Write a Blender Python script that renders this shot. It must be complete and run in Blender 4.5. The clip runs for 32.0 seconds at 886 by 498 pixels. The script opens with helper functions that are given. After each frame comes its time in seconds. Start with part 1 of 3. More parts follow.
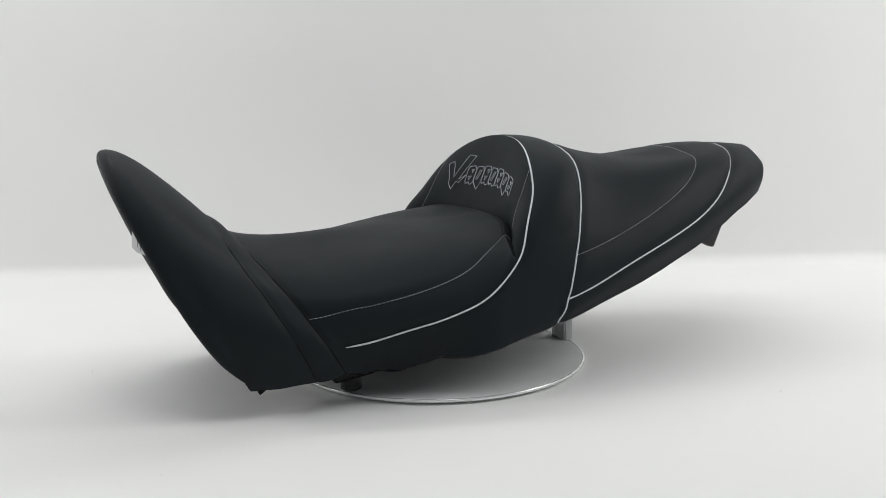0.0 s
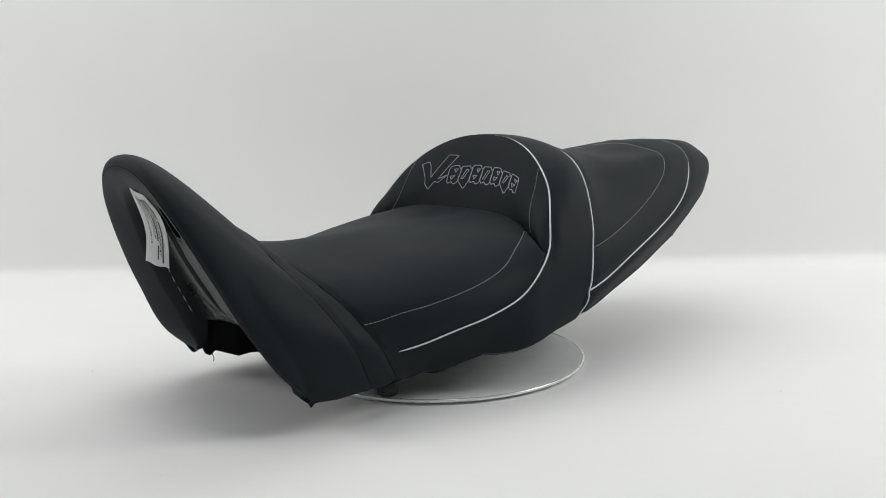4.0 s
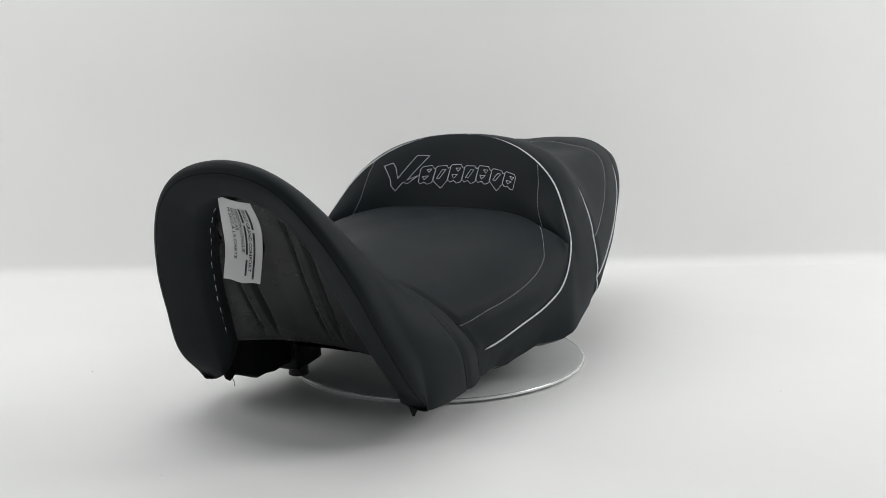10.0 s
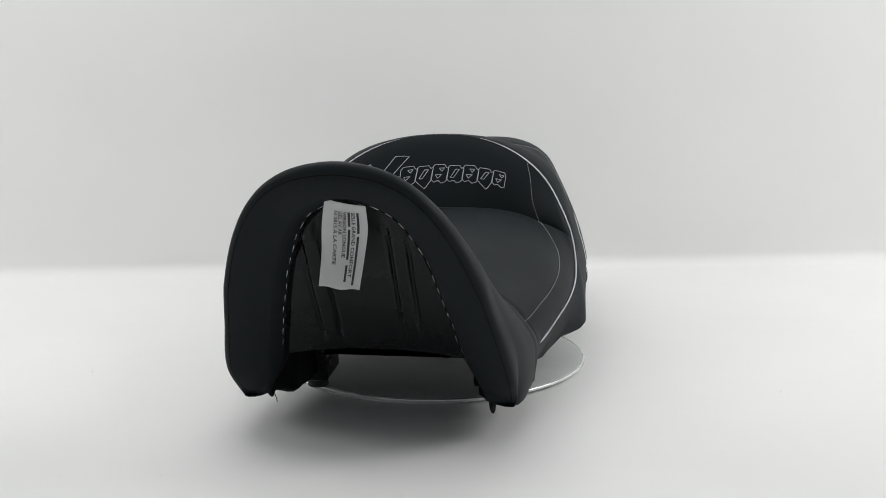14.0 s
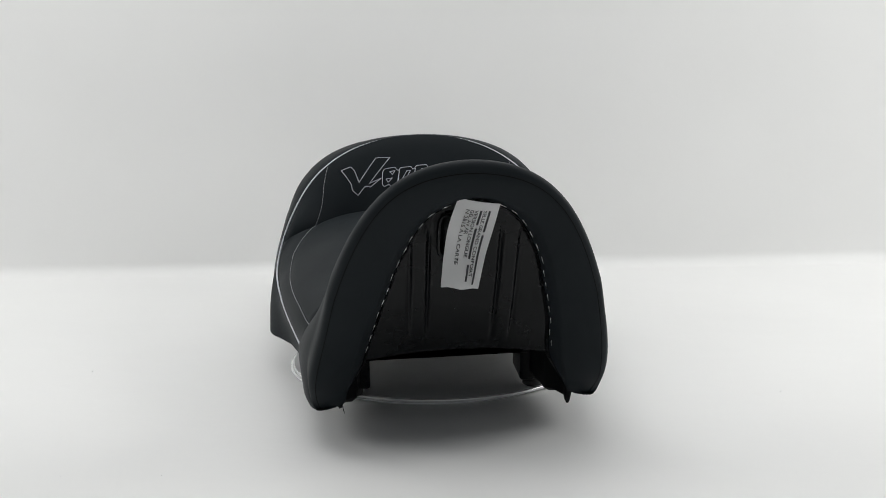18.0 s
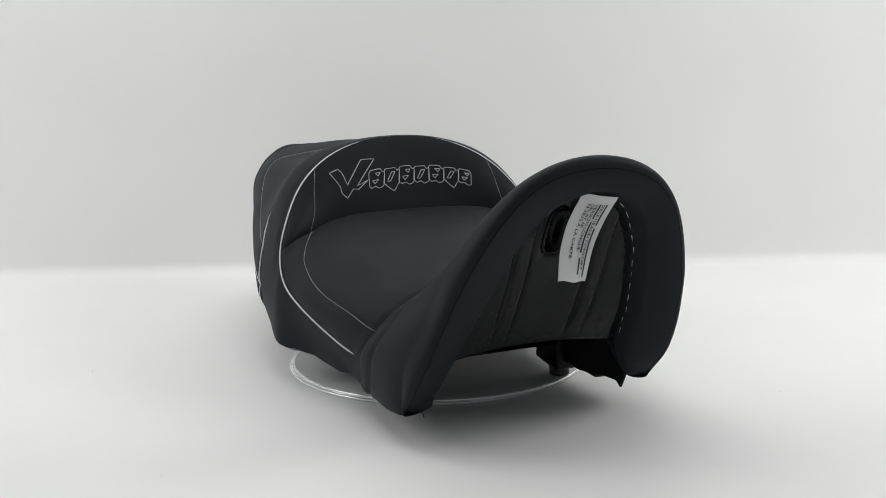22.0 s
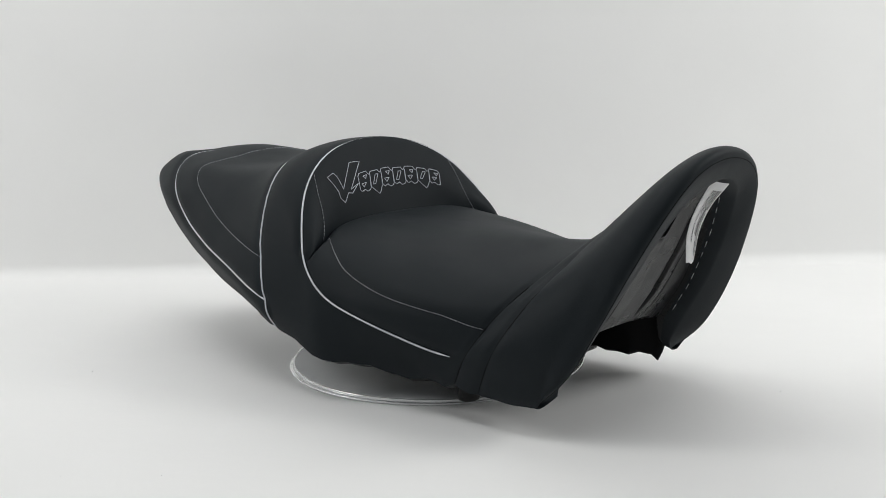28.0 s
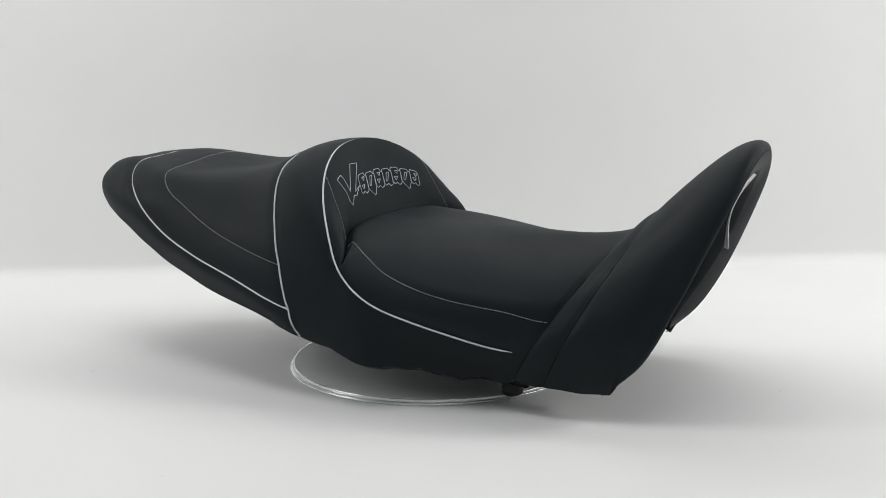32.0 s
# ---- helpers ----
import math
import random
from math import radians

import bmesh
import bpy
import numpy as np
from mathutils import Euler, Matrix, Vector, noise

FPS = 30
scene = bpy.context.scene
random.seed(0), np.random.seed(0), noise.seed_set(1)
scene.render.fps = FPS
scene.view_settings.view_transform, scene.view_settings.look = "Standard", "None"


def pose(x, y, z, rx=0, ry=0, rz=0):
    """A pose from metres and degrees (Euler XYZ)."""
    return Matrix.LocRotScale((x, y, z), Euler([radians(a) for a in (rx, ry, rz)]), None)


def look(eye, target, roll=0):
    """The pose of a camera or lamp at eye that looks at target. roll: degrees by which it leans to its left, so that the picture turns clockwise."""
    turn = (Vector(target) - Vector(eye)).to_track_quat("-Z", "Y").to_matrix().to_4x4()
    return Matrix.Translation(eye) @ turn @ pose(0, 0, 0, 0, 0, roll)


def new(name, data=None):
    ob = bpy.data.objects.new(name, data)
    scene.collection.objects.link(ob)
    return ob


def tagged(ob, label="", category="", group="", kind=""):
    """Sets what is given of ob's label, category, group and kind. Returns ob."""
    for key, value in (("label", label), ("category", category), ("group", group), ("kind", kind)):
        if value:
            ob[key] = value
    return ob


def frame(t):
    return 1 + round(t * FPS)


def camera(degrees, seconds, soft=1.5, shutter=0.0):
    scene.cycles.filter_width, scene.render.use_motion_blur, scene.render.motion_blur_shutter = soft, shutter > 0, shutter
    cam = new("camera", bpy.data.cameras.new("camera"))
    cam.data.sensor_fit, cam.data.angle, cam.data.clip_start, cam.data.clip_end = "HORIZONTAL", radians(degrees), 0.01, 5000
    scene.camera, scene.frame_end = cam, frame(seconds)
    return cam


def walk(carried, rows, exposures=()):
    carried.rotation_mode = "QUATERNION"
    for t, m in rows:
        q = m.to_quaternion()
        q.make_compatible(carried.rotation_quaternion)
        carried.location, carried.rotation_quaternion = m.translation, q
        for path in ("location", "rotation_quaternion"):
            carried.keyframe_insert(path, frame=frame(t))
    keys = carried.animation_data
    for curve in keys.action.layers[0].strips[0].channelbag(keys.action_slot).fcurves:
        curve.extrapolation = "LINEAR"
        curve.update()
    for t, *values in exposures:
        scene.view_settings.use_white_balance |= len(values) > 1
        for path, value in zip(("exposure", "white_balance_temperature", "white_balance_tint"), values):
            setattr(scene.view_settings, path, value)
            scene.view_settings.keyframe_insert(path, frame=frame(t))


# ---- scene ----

# ---- camera ----
EYE = (0.0, -1.125, 0.3232)
cam = camera(49.55, 32.0, soft=0.3)
VIEW = look(EYE, (0.0075, 0.0, 0.1346), -1.0)
walk(cam, [(0, VIEW), (32, VIEW)], exposures=[(0, 0.0), (0.5, -0.05), (1.0, -0.28), (1.5, -0.07), (2.5, 0.0), (32, 0.0)])

# ---- world and light ----
world = bpy.data.worlds.new("world")
scene.world = world
world.use_nodes = True
world.node_tree.nodes["Background"].inputs[0].default_value = (0.93, 0.97, 1.0, 1)
world.node_tree.nodes["Background"].inputs[1].default_value = 0.18


def soft_lamp(name, eye, target, sx, sy, watts, colour):
    data = bpy.data.lights.new(name, "AREA")
    data.shape, data.size, data.size_y, data.energy, data.color = "RECTANGLE", sx, sy, watts, colour
    ob = new(name, data)
    ob.matrix_world = look(eye, target)
    return ob


soft_lamp("softbox_light", (-0.30, -0.42, 1.70), (-0.12, -0.10, 0.05), 1.9, 0.45, 8.9, (0.986, 0.99, 0.985))
soft_lamp("strip_light", (0.0, 0.48, 1.20), (0.0, -0.15, 0.0), 1.3, 0.08, 3.0, (0.986, 0.99, 0.985))
for side in (-1, 1):
    soft_lamp("softbox_light", (1.85 * side, -0.2, 1.25), (0.92 * side, 0.70, 0.55), 0.8, 0.8, 16.4 + 3.6 * side, (0.99, 0.99, 0.98))

# ---- materials ----


def material(name, colour, rough, metal=0.0):
    m = bpy.data.materials.new(name)
    m.use_nodes = True
    b = m.node_tree.nodes["Principled BSDF"]
    b.inputs["Base Color"].default_value = (*colour, 1)
    b.inputs["Roughness"].default_value = rough
    b.inputs["Metallic"].default_value = metal
    return m, m.node_tree.nodes, m.node_tree.links, b


def mix_colour(nodes, links, fac, a, b, socket):
    mix = nodes.new("ShaderNodeMix")
    mix.data_type = "RGBA"
    mix.inputs[6].default_value, mix.inputs[7].default_value = (*a, 1), (*b, 1)
    links.new(fac, mix.inputs[0])
    links.new(mix.outputs[2], socket)


def tex_noise(nodes, links, scale, detail=3.0, rough=0.55, coord="Object"):
    c = nodes.new("ShaderNodeTexCoord")
    n = nodes.new("ShaderNodeTexNoise")
    n.inputs["Scale"].default_value, n.inputs["Detail"].default_value, n.inputs["Roughness"].default_value = scale, detail, rough
    links.new(c.outputs[coord], n.inputs["Vector"])
    return n.outputs["Fac"]


def vinyl(name, a, b, rough, sheen=0.5):
    m, nodes, links, bsdf = material(name, a, rough)
    mix_colour(nodes, links, tex_noise(nodes, links, 9.0), a, b, bsdf.inputs["Base Color"])
    c = nodes.new("ShaderNodeTexCoord")
    v = nodes.new("ShaderNodeTexVoronoi")
    v.inputs["Scale"].default_value = 900.0
    links.new(c.outputs["Object"], v.inputs["Vector"])
    bump = nodes.new("ShaderNodeBump")
    bump.inputs["Strength"].default_value, bump.inputs["Distance"].default_value = 0.16, 0.0004
    links.new(v.outputs["Distance"], bump.inputs["Height"])
    links.new(bump.outputs["Normal"], bsdf.inputs["Normal"])
    bsdf.inputs["Specular IOR Level"].default_value = sheen
    r = nodes.new("ShaderNodeMapRange")
    r.inputs["To Min"].default_value, r.inputs["To Max"].default_value = rough - 0.05, rough + 0.07
    links.new(tex_noise(nodes, links, 30.0), r.inputs["Value"])
    links.new(r.outputs["Result"], bsdf.inputs["Roughness"])
    return m


VINYL = vinyl("black_vinyl", (0.0099, 0.0132, 0.0156), (0.0122, 0.0158, 0.0185), 0.54, 0.12)
PLASTIC = vinyl("black_plastic", (0.0036, 0.0042, 0.0050), (0.0050, 0.0058, 0.0066), 0.27, 0.22)
PIPING = vinyl("silver_piping", (0.58, 0.60, 0.64), (0.68, 0.70, 0.73), 0.35)
THREAD = vinyl("grey_thread", (0.32, 0.33, 0.35), (0.4, 0.41, 0.43), 0.7)
SEAM = vinyl("seam_thread", (0.004, 0.004, 0.0045), (0.006, 0.006, 0.0065), 0.8, 0.1)
BACKING = vinyl("cover_backing", (0.0030, 0.0033, 0.0037), (0.0045, 0.0048, 0.0052), 0.6, 0.12)
RUBBER = vinyl("rubber", (0.012, 0.012, 0.012), (0.018, 0.018, 0.018), 0.6)


def paper(name, a, b, scale, rough, metal=0.0):
    m, nodes, links, bsdf = material(name, a, rough, metal)
    mix_colour(nodes, links, tex_noise(nodes, links, scale), a, b, bsdf.inputs["Base Color"])
    return m




def sheet(name):
    """White vinyl sheet: broad unevenness, faint streaks, a slight wrinkle of the surface."""
    m, nodes, links, bsdf = material(name, (0.82, 0.82, 0.81), 0.6)
    mix_colour(nodes, links, tex_noise(nodes, links, 2.2, 4.0), (0.785, 0.785, 0.775), (0.85, 0.85, 0.84), bsdf.inputs["Base Color"])
    c = nodes.new("ShaderNodeTexCoord")
    stretch = nodes.new("ShaderNodeMapping")
    stretch.inputs["Scale"].default_value = (3.0, 5.0, 4.0)
    n = nodes.new("ShaderNodeTexNoise")
    n.inputs["Scale"].default_value, n.inputs["Detail"].default_value = 1.6, 5.0
    links.new(c.outputs["Object"], stretch.inputs["Vector"])
    links.new(stretch.outputs["Vector"], n.inputs["Vector"])
    bump = nodes.new("ShaderNodeBump")
    bump.inputs["Strength"].default_value, bump.inputs["Distance"].default_value = 0.2, 0.01
    links.new(n.outputs["Fac"], bump.inputs["Height"])
    links.new(bump.outputs["Normal"], bsdf.inputs["Normal"])
    r = nodes.new("ShaderNodeMapRange")
    r.inputs["To Min"].default_value, r.inputs["To Max"].default_value = 0.45, 0.7
    links.new(n.outputs["Fac"], r.inputs["Value"])
    links.new(r.outputs["Result"], bsdf.inputs["Roughness"])
    return m


BACKDROP = sheet("white_backdrop")
DISC = paper("disc_metal", (0.57, 0.58, 0.58), (0.65, 0.66, 0.66), 25.0, 0.6)
DISC.node_tree.nodes["Principled BSDF"].inputs["Specular IOR Level"].default_value = 0.15
DISC_RIM = paper("disc_rim", (0.82, 0.83, 0.83), (0.86, 0.87, 0.87), 40.0, 0.25, 0.7)
LABEL = paper("label_cloth", (0.70, 0.70, 0.70), (0.79, 0.79, 0.79), 60.0, 0.75)
tree = LABEL.node_tree
glow_through, blend = tree.nodes.new("ShaderNodeBsdfTranslucent"), tree.nodes.new("ShaderNodeMixShader")
glow_through.inputs["Color"].default_value, blend.inputs[0].default_value = (0.8, 0.8, 0.8, 1), 0.3
tree.links.new(tree.nodes["Principled BSDF"].outputs[0], blend.inputs[1])
tree.links.new(glow_through.outputs[0], blend.inputs[2])
tree.links.new(blend.outputs[0], tree.nodes["Material Output"].inputs["Surface"])
INK = paper("label_ink", (0.03, 0.03, 0.035), (0.05, 0.05, 0.055), 60.0, 0.7)
THREAD_PALE = vinyl("pale_thread", (0.50, 0.52, 0.58), (0.58, 0.60, 0.66), 0.6)
STAPLE = material("staple_steel", (0.85, 0.85, 0.85), 0.3, 1.0)[0]
STEEL_WHITE = paper("painted_steel", (0.52, 0.53, 0.53), (0.6, 0.6, 0.6), 30.0, 0.4)

# ---- helpers of the scene ----


def mesh_object(name, verts, faces, mat, smooth=True):
    me = bpy.data.meshes.new(name)
    me.from_pydata([tuple(v) for v in verts], [], faces)
    me.materials.append(mat)
    if smooth:
        me.polygons.foreach_set("use_smooth", [True] * len(me.polygons))
    me.update()
    return new(name, me)


def child(ob, parent, label=""):
    ob.parent = parent
    return tagged(ob, label=label)


def part(name, bm, mat, parent, label="", smooth=True):
    me = bpy.data.meshes.new(name)
    bm.to_mesh(me)
    bm.free()
    me.materials.append(mat)
    if smooth:
        me.polygons.foreach_set("use_smooth", [True] * len(me.polygons))
    return child(new(name, me), parent, label)


def spline(points, n, closed=False):
    """Smooth curve through points, n samples a span."""
    p = np.array(points, float)
    q = np.vstack([2 * p[0] - p[1], p, 2 * p[-1] - p[-2]])
    out = []
    u = np.linspace(0, 1, n, endpoint=False)[:, None]
    for i in range(1, len(q) - 2):
        a, b, c, d = q[i - 1], q[i], q[i + 1], q[i + 2]
        out.append(0.5 * (2 * b + (c - a) * u + (2 * a - 5 * b + 4 * c - d) * u ** 2 + (3 * b - a - 3 * c + d) * u ** 3))
    out.append(p[-1:])
    return np.vstack(out)


def tube(name, points, radius, mat, parent, label="", sides=8, taper=0.0):
    pts = [Vector(p) for p in points]
    verts, faces = [], []
    n = len(pts)
    for i, p in enumerate(pts):
        d = (pts[min(i + 1, n - 1)] - pts[max(i - 1, 0)]).normalized()
        a = d.orthogonal() if i == 0 else (a - d * a.dot(d))
        a.normalize()
        b = d.cross(a)
        r = radius
        if taper:
            r *= min(1.0, 0.25 + min(i, n - 1 - i) / (n * taper))
        for k in range(sides):
            w = 2 * math.pi * k / sides
            verts.append(p + (a * math.cos(w) + b * math.sin(w)) * r)
    for i in range(n - 1):
        for k in range(sides):
            j = (k + 1) % sides
            faces.append((i * sides + k, i * sides + j, (i + 1) * sides + j, (i + 1) * sides + k))
    faces.append(tuple(range(sides))[::-1])
    faces.append(tuple((n - 1) * sides + k for k in range(sides)))
    return child(mesh_object(name, verts, faces, mat), parent, label)


# ---- setting: sweep of white backdrop ----
WALL_Y, SWEEP = 0.578, 0.024


def backdrop():
    prof = [(-6.0, 0.0), (-2.0, 0.0)] + [(-1.2 + (WALL_Y - SWEEP + 1.2) * k / 24, 0.0) for k in range(25)]
    for i in range(1, 9):
        a = math.pi / 2 * i / 8
        prof.append((WALL_Y - SWEEP + SWEEP * math.sin(a), SWEEP - SWEEP * math.cos(a)))
    prof += [(WALL_Y, SWEEP + 0.06 * k) for k in range(1, 40)] + [(WALL_Y, 3.2)]
    xs = [-4.0] + [-1.8 + 0.06 * k for k in range(61)] + [4.0]
    verts = []
    for x in xs:
        for y, z in prof:
            w = 0.0
            if z > 0 and abs(x) < 2:
                w = 0.020 * noise.noise(Vector((x * 1.3 + 0.4 * z, z * 0.9, 7.0))) + 0.010 * noise.noise(Vector((x * 3.0 + 1.4 * z, z * 1.5, 2.0)))
                w *= min(1.0, z / 0.25)
            verts.append((x, y + w, z))
    n = len(prof)
    faces = [(k * n + i, k * n + n + i, k * n + n + i + 1, k * n + i + 1) for k in range(len(xs) - 1) for i in range(n - 1)]
    ob = mesh_object("backdrop", verts, faces, BACKDROP)
    return tagged(ob, "seamless white paper backdrop sweeping into the floor", "backdrop", kind="structure")


backdrop()

# ---- the seat: a loft of arches from nose to tail ----
OFF = -0.0106
STATIONS = []


def arch(xc, xb, lean, zc, *side):
    """Half an arch: crown at (xc, zc), foot at xb; side holds the pairs (y, z) down to the foot."""
    pts = [(0.0, zc)] + [(side[i], side[i + 1]) for i in range(0, len(side), 2)]
    zb = pts[-1][1]
    STATIONS.append([(xc + (xb - xc) * max(0.0, (zc - z) / (zc - zb)) ** lean, y, z) for y, z in pts])


# seam round the nose opening, bent back under the tip of the leg
STATIONS.append([(0.3720, 0.0, 0.2562), (0.3680, 0.0535, 0.2450), (0.3545, 0.0860, 0.2085), (0.3345, 0.1060, 0.1630), (0.3140, 0.1180, 0.1190), (0.2850, 0.1290, 0.0650), (0.2460, 0.1285, 0.0285)])
arch(0.3652, 0.2560, 1.0, 0.2664, 0.0401, 0.2614, 0.0796, 0.2365, 0.1101, 0.1785, 0.1248, 0.1230, 0.1379, 0.0725, 0.1312, 0.0312)
arch(0.3493, 0.2518, 1, 0.2705, 0.0428, 0.2604, 0.0760, 0.2350, 0.1032, 0.1996, 0.1193, 0.1554, 0.1348, 0.0953, 0.1357, 0.0323)
arch(0.3037, 0.2465, 1, 0.2342, 0.0591, 0.2074, 0.0812, 0.1839, 0.1033, 0.1682, 0.1208, 0.1423, 0.1423, 0.0912, 0.1453, 0.0299)
arch(0.2607, 0.1800, 1, 0.1921, 0.0607, 0.1642, 0.0868, 0.1439, 0.1074, 0.1329, 0.1268, 0.1149, 0.1495, 0.0805, 0.1454, 0.0295)
arch(0.2517, 0.1473, 1, 0.1753, 0.0466, 0.1677, 0.0863, 0.1431, 0.1133, 0.1241, 0.1335, 0.1028, 0.1474, 0.0737, 0.1419, 0.0430)
arch(0.2142, 0.1512, 1, 0.1651, 0.0395, 0.1576, 0.0918, 0.1421, 0.1244, 0.1232, 0.1432, 0.0950, 0.1472, 0.0596, 0.1377, 0.0334)
arch(0.1542, 0.1258, 1, 0.1662, 0.0453, 0.1554, 0.0966, 0.1407, 0.1353, 0.1215, 0.1534, 0.0980, 0.1527, 0.0698, 0.1333, 0.0355)
arch(0.0811, 0.0800, 1, 0.1700, 0.0520, 0.1656, 0.1049, 0.1585, 0.1459, 0.1370, 0.1661, 0.1092, 0.1677, 0.0796, 0.1446, 0.0415)
arch(0.0063, 0.0431, 1, 0.1699, 0.0525, 0.1730, 0.1050, 0.1698, 0.1482, 0.1505, 0.1732, 0.1209, 0.1836, 0.0920, 0.1686, 0.0492)
arch(-0.0410, 0.0301, 0.8, 0.1738, 0.0516, 0.1787, 0.0985, 0.1733, 0.1431, 0.1584, 0.1694, 0.1371, 0.1870, 0.1032, 0.1867, 0.0484)
arch(-0.0546, 0.0176, 0.6, 0.1789, 0.0602, 0.1808, 0.1039, 0.1747, 0.1416, 0.1629, 0.1662, 0.1462, 0.1844, 0.1071, 0.1910, 0.0564)
arch(-0.0550, 0.0079, 0.5, 0.1775, 0.0674, 0.1763, 0.1160, 0.1676, 0.1521, 0.1528, 0.1688, 0.1445, 0.1820, 0.1038, 0.1865, 0.0594)
arch(-0.0917, 0.0047, 0.75, 0.2643, 0.0639, 0.2574, 0.1315, 0.2196, 0.1662, 0.1528, 0.1712, 0.1204, 0.1830, 0.0879, 0.1866, 0.0547)
arch(-0.1186, -0.0252, 0.8, 0.2641, 0.0835, 0.2559, 0.1370, 0.2294, 0.1703, 0.1785, 0.1814, 0.1241, 0.1897, 0.0862, 0.1850, 0.0659)
arch(-0.1418, -0.0667, 0.9, 0.2607, 0.0827, 0.2485, 0.1252, 0.2269, 0.1578, 0.1850, 0.1799, 0.1311, 0.1871, 0.0869, 0.1797, 0.0699)
arch(-0.1754, -0.1198, 0.9, 0.2478, 0.0771, 0.2375, 0.1167, 0.2163, 0.1492, 0.1796, 0.1703, 0.1433, 0.1782, 0.1111, 0.1687, 0.0827)
arch(-0.2155, -0.1899, 1, 0.2375, 0.0750, 0.2305, 0.1121, 0.2193, 0.1409, 0.1911, 0.1595, 0.1605, 0.1672, 0.1325, 0.1538, 0.1011)
arch(-0.2606, -0.2573, 1, 0.2396, 0.0726, 0.2294, 0.1047, 0.2270, 0.1277, 0.2078, 0.1439, 0.1806, 0.1500, 0.1525, 0.1405, 0.1205)
arch(-0.3073, -0.3193, 1, 0.2471, 0.0720, 0.2348, 0.0977, 0.2313, 0.1155, 0.2202, 0.1293, 0.1986, 0.1361, 0.1754, 0.1287, 0.1497)
arch(-0.3575, -0.3633, 1, 0.2508, 0.0619, 0.2430, 0.0853, 0.2367, 0.1029, 0.2259, 0.1154, 0.2084, 0.1216, 0.1921, 0.1188, 0.1738)
arch(-0.4149, -0.4024, 1, 0.2447, 0.0385, 0.2425, 0.0607, 0.2392, 0.0815, 0.2281, 0.0963, 0.2169, 0.1022, 0.2021, 0.1004, 0.1851)
arch(-0.4430, -0.4132, 1, 0.2353, 0.0204, 0.2386, 0.0425, 0.2318, 0.0623, 0.2225, 0.0785, 0.2137, 0.0852, 0.2025, 0.0822, 0.1894)
NOSE, SEAM_A, SEAM_B, CREASE, ARCH, BELT, TAIL = 0, 4, 5, 12, 13, 15, 22
NV, NU = 12, 14
HALF = np.array([spline([(s[1][0], -s[1][1], s[1][2])] + s, NV)[NV:] for s in STATIONS])


def loft(a, b):
    """Rows of the surface from station a to b."""
    return spline(HALF[a:b + 1].reshape(b + 1 - a, -1), NU).reshape((b - a) * NU + 1, HALF.shape[1], 3)


SPANS = ((NOSE, CREASE), (CREASE, ARCH), (ARCH, TAIL))
GRID = np.vstack([loft(NOSE, CREASE)[:-1], loft(CREASE, ARCH)[:-1], loft(ARCH, TAIL)])


def ease(first, last, times):
    """Even out the padding between two stations, which stay."""
    lo, hi = int(first * NU), int(last * NU)
    for _ in range(times):
        GRID[lo + 1:hi] += 0.5 * ((GRID[lo:hi - 1] + GRID[lo + 2:hi + 1]) / 2 - GRID[lo + 1:hi])


ease(1.0, CREASE, 160)
ease(ARCH + 0.2, TAIL - 0.6, 120)
# the strap lies flush between nose and cushion on the flanks
for _ in range(70):
    lo, hi = int(3.0 * NU), int(6.6 * NU)
    flank = np.clip((np.arange(GRID.shape[1]) / NV - 1.2) / 0.8, 0, 1)[None, :, None]
    GRID[lo + 1:hi] += 0.5 * flank * ((GRID[lo:hi - 1] + GRID[lo + 2:hi + 1]) / 2 - GRID[lo + 1:hi])
# on the crown it stands a little proud
for i in range(4 * NU, 5 * NU + 1):
    for j in range(int(2.2 * NV)):
        GRID[i, j] += np.array((-0.6, 0.0, 0.8)) * 0.0032 * math.sin(math.pi * (i / NU - 4)) ** 0.7 * min(1.0, (2.2 - j / NV) / 0.8)
# even crown from side to side
for _ in range(40):
    wide = int(3.4 * NV)
    mirror = np.concatenate([GRID[:, 1:2] * np.array((1, -1, 1)), GRID[:, :wide + 1]], axis=1)
    GRID[:, :wide] += 0.5 * ((mirror[:, :-2] + mirror[:, 2:]) / 2 - mirror[:, 1:-1])
GRID[:, 0, 1] = 0.0
# full shoulders of the lumbar arch
for i in range(int(12.4 * NU), 16 * NU):
    u = i / NU
    f = min(1.0, (u - 12.4) / 0.6) * min(1.0, max(0.0, (16.0 - u) / 2.0))
    for j in range(int(3.4 * NV)):
        GRID[i, j, 2] += 0.0026 * f * (1 - (j / (3.4 * NV)) ** 2)
# padded roll round the nose opening
ROLL = int(1.8 * NU)
for j in range(GRID.shape[1]):
    p0, p1 = GRID[0, j].copy(), GRID[ROLL, j].copy()
    m1 = (GRID[ROLL + 2, j] - GRID[ROLL, j]) / 2 * ROLL
    out = np.array((0.0, p0[1] / 0.12, max(0.0, (p0[2] - 0.13) / 0.13)))
    m0 = 0.036 * out / np.linalg.norm(out) + np.array((0.012, 0.0, 0.0))
    for i in range(1, ROLL):
        f = i / ROLL
        GRID[i, j] = (2 * f ** 3 - 3 * f ** 2 + 1) * p0 + (f ** 3 - 2 * f ** 2 + f) * m0 + (3 * f ** 2 - 2 * f ** 3) * p1 + (f ** 3 - f ** 2) * m1
ease(0, SEAM_A - 0.3, 16)
PIPE_V = lambda u: float(np.interp(u, (5, 6, 7, 8, 9, 10, 11, 12, 12.5, 12.8, 13), (5.0, 5.0, 5.0, 4.88, 4.7, 4.58, 4.41, 4.15, 3.82, 3.52, 3.2)))
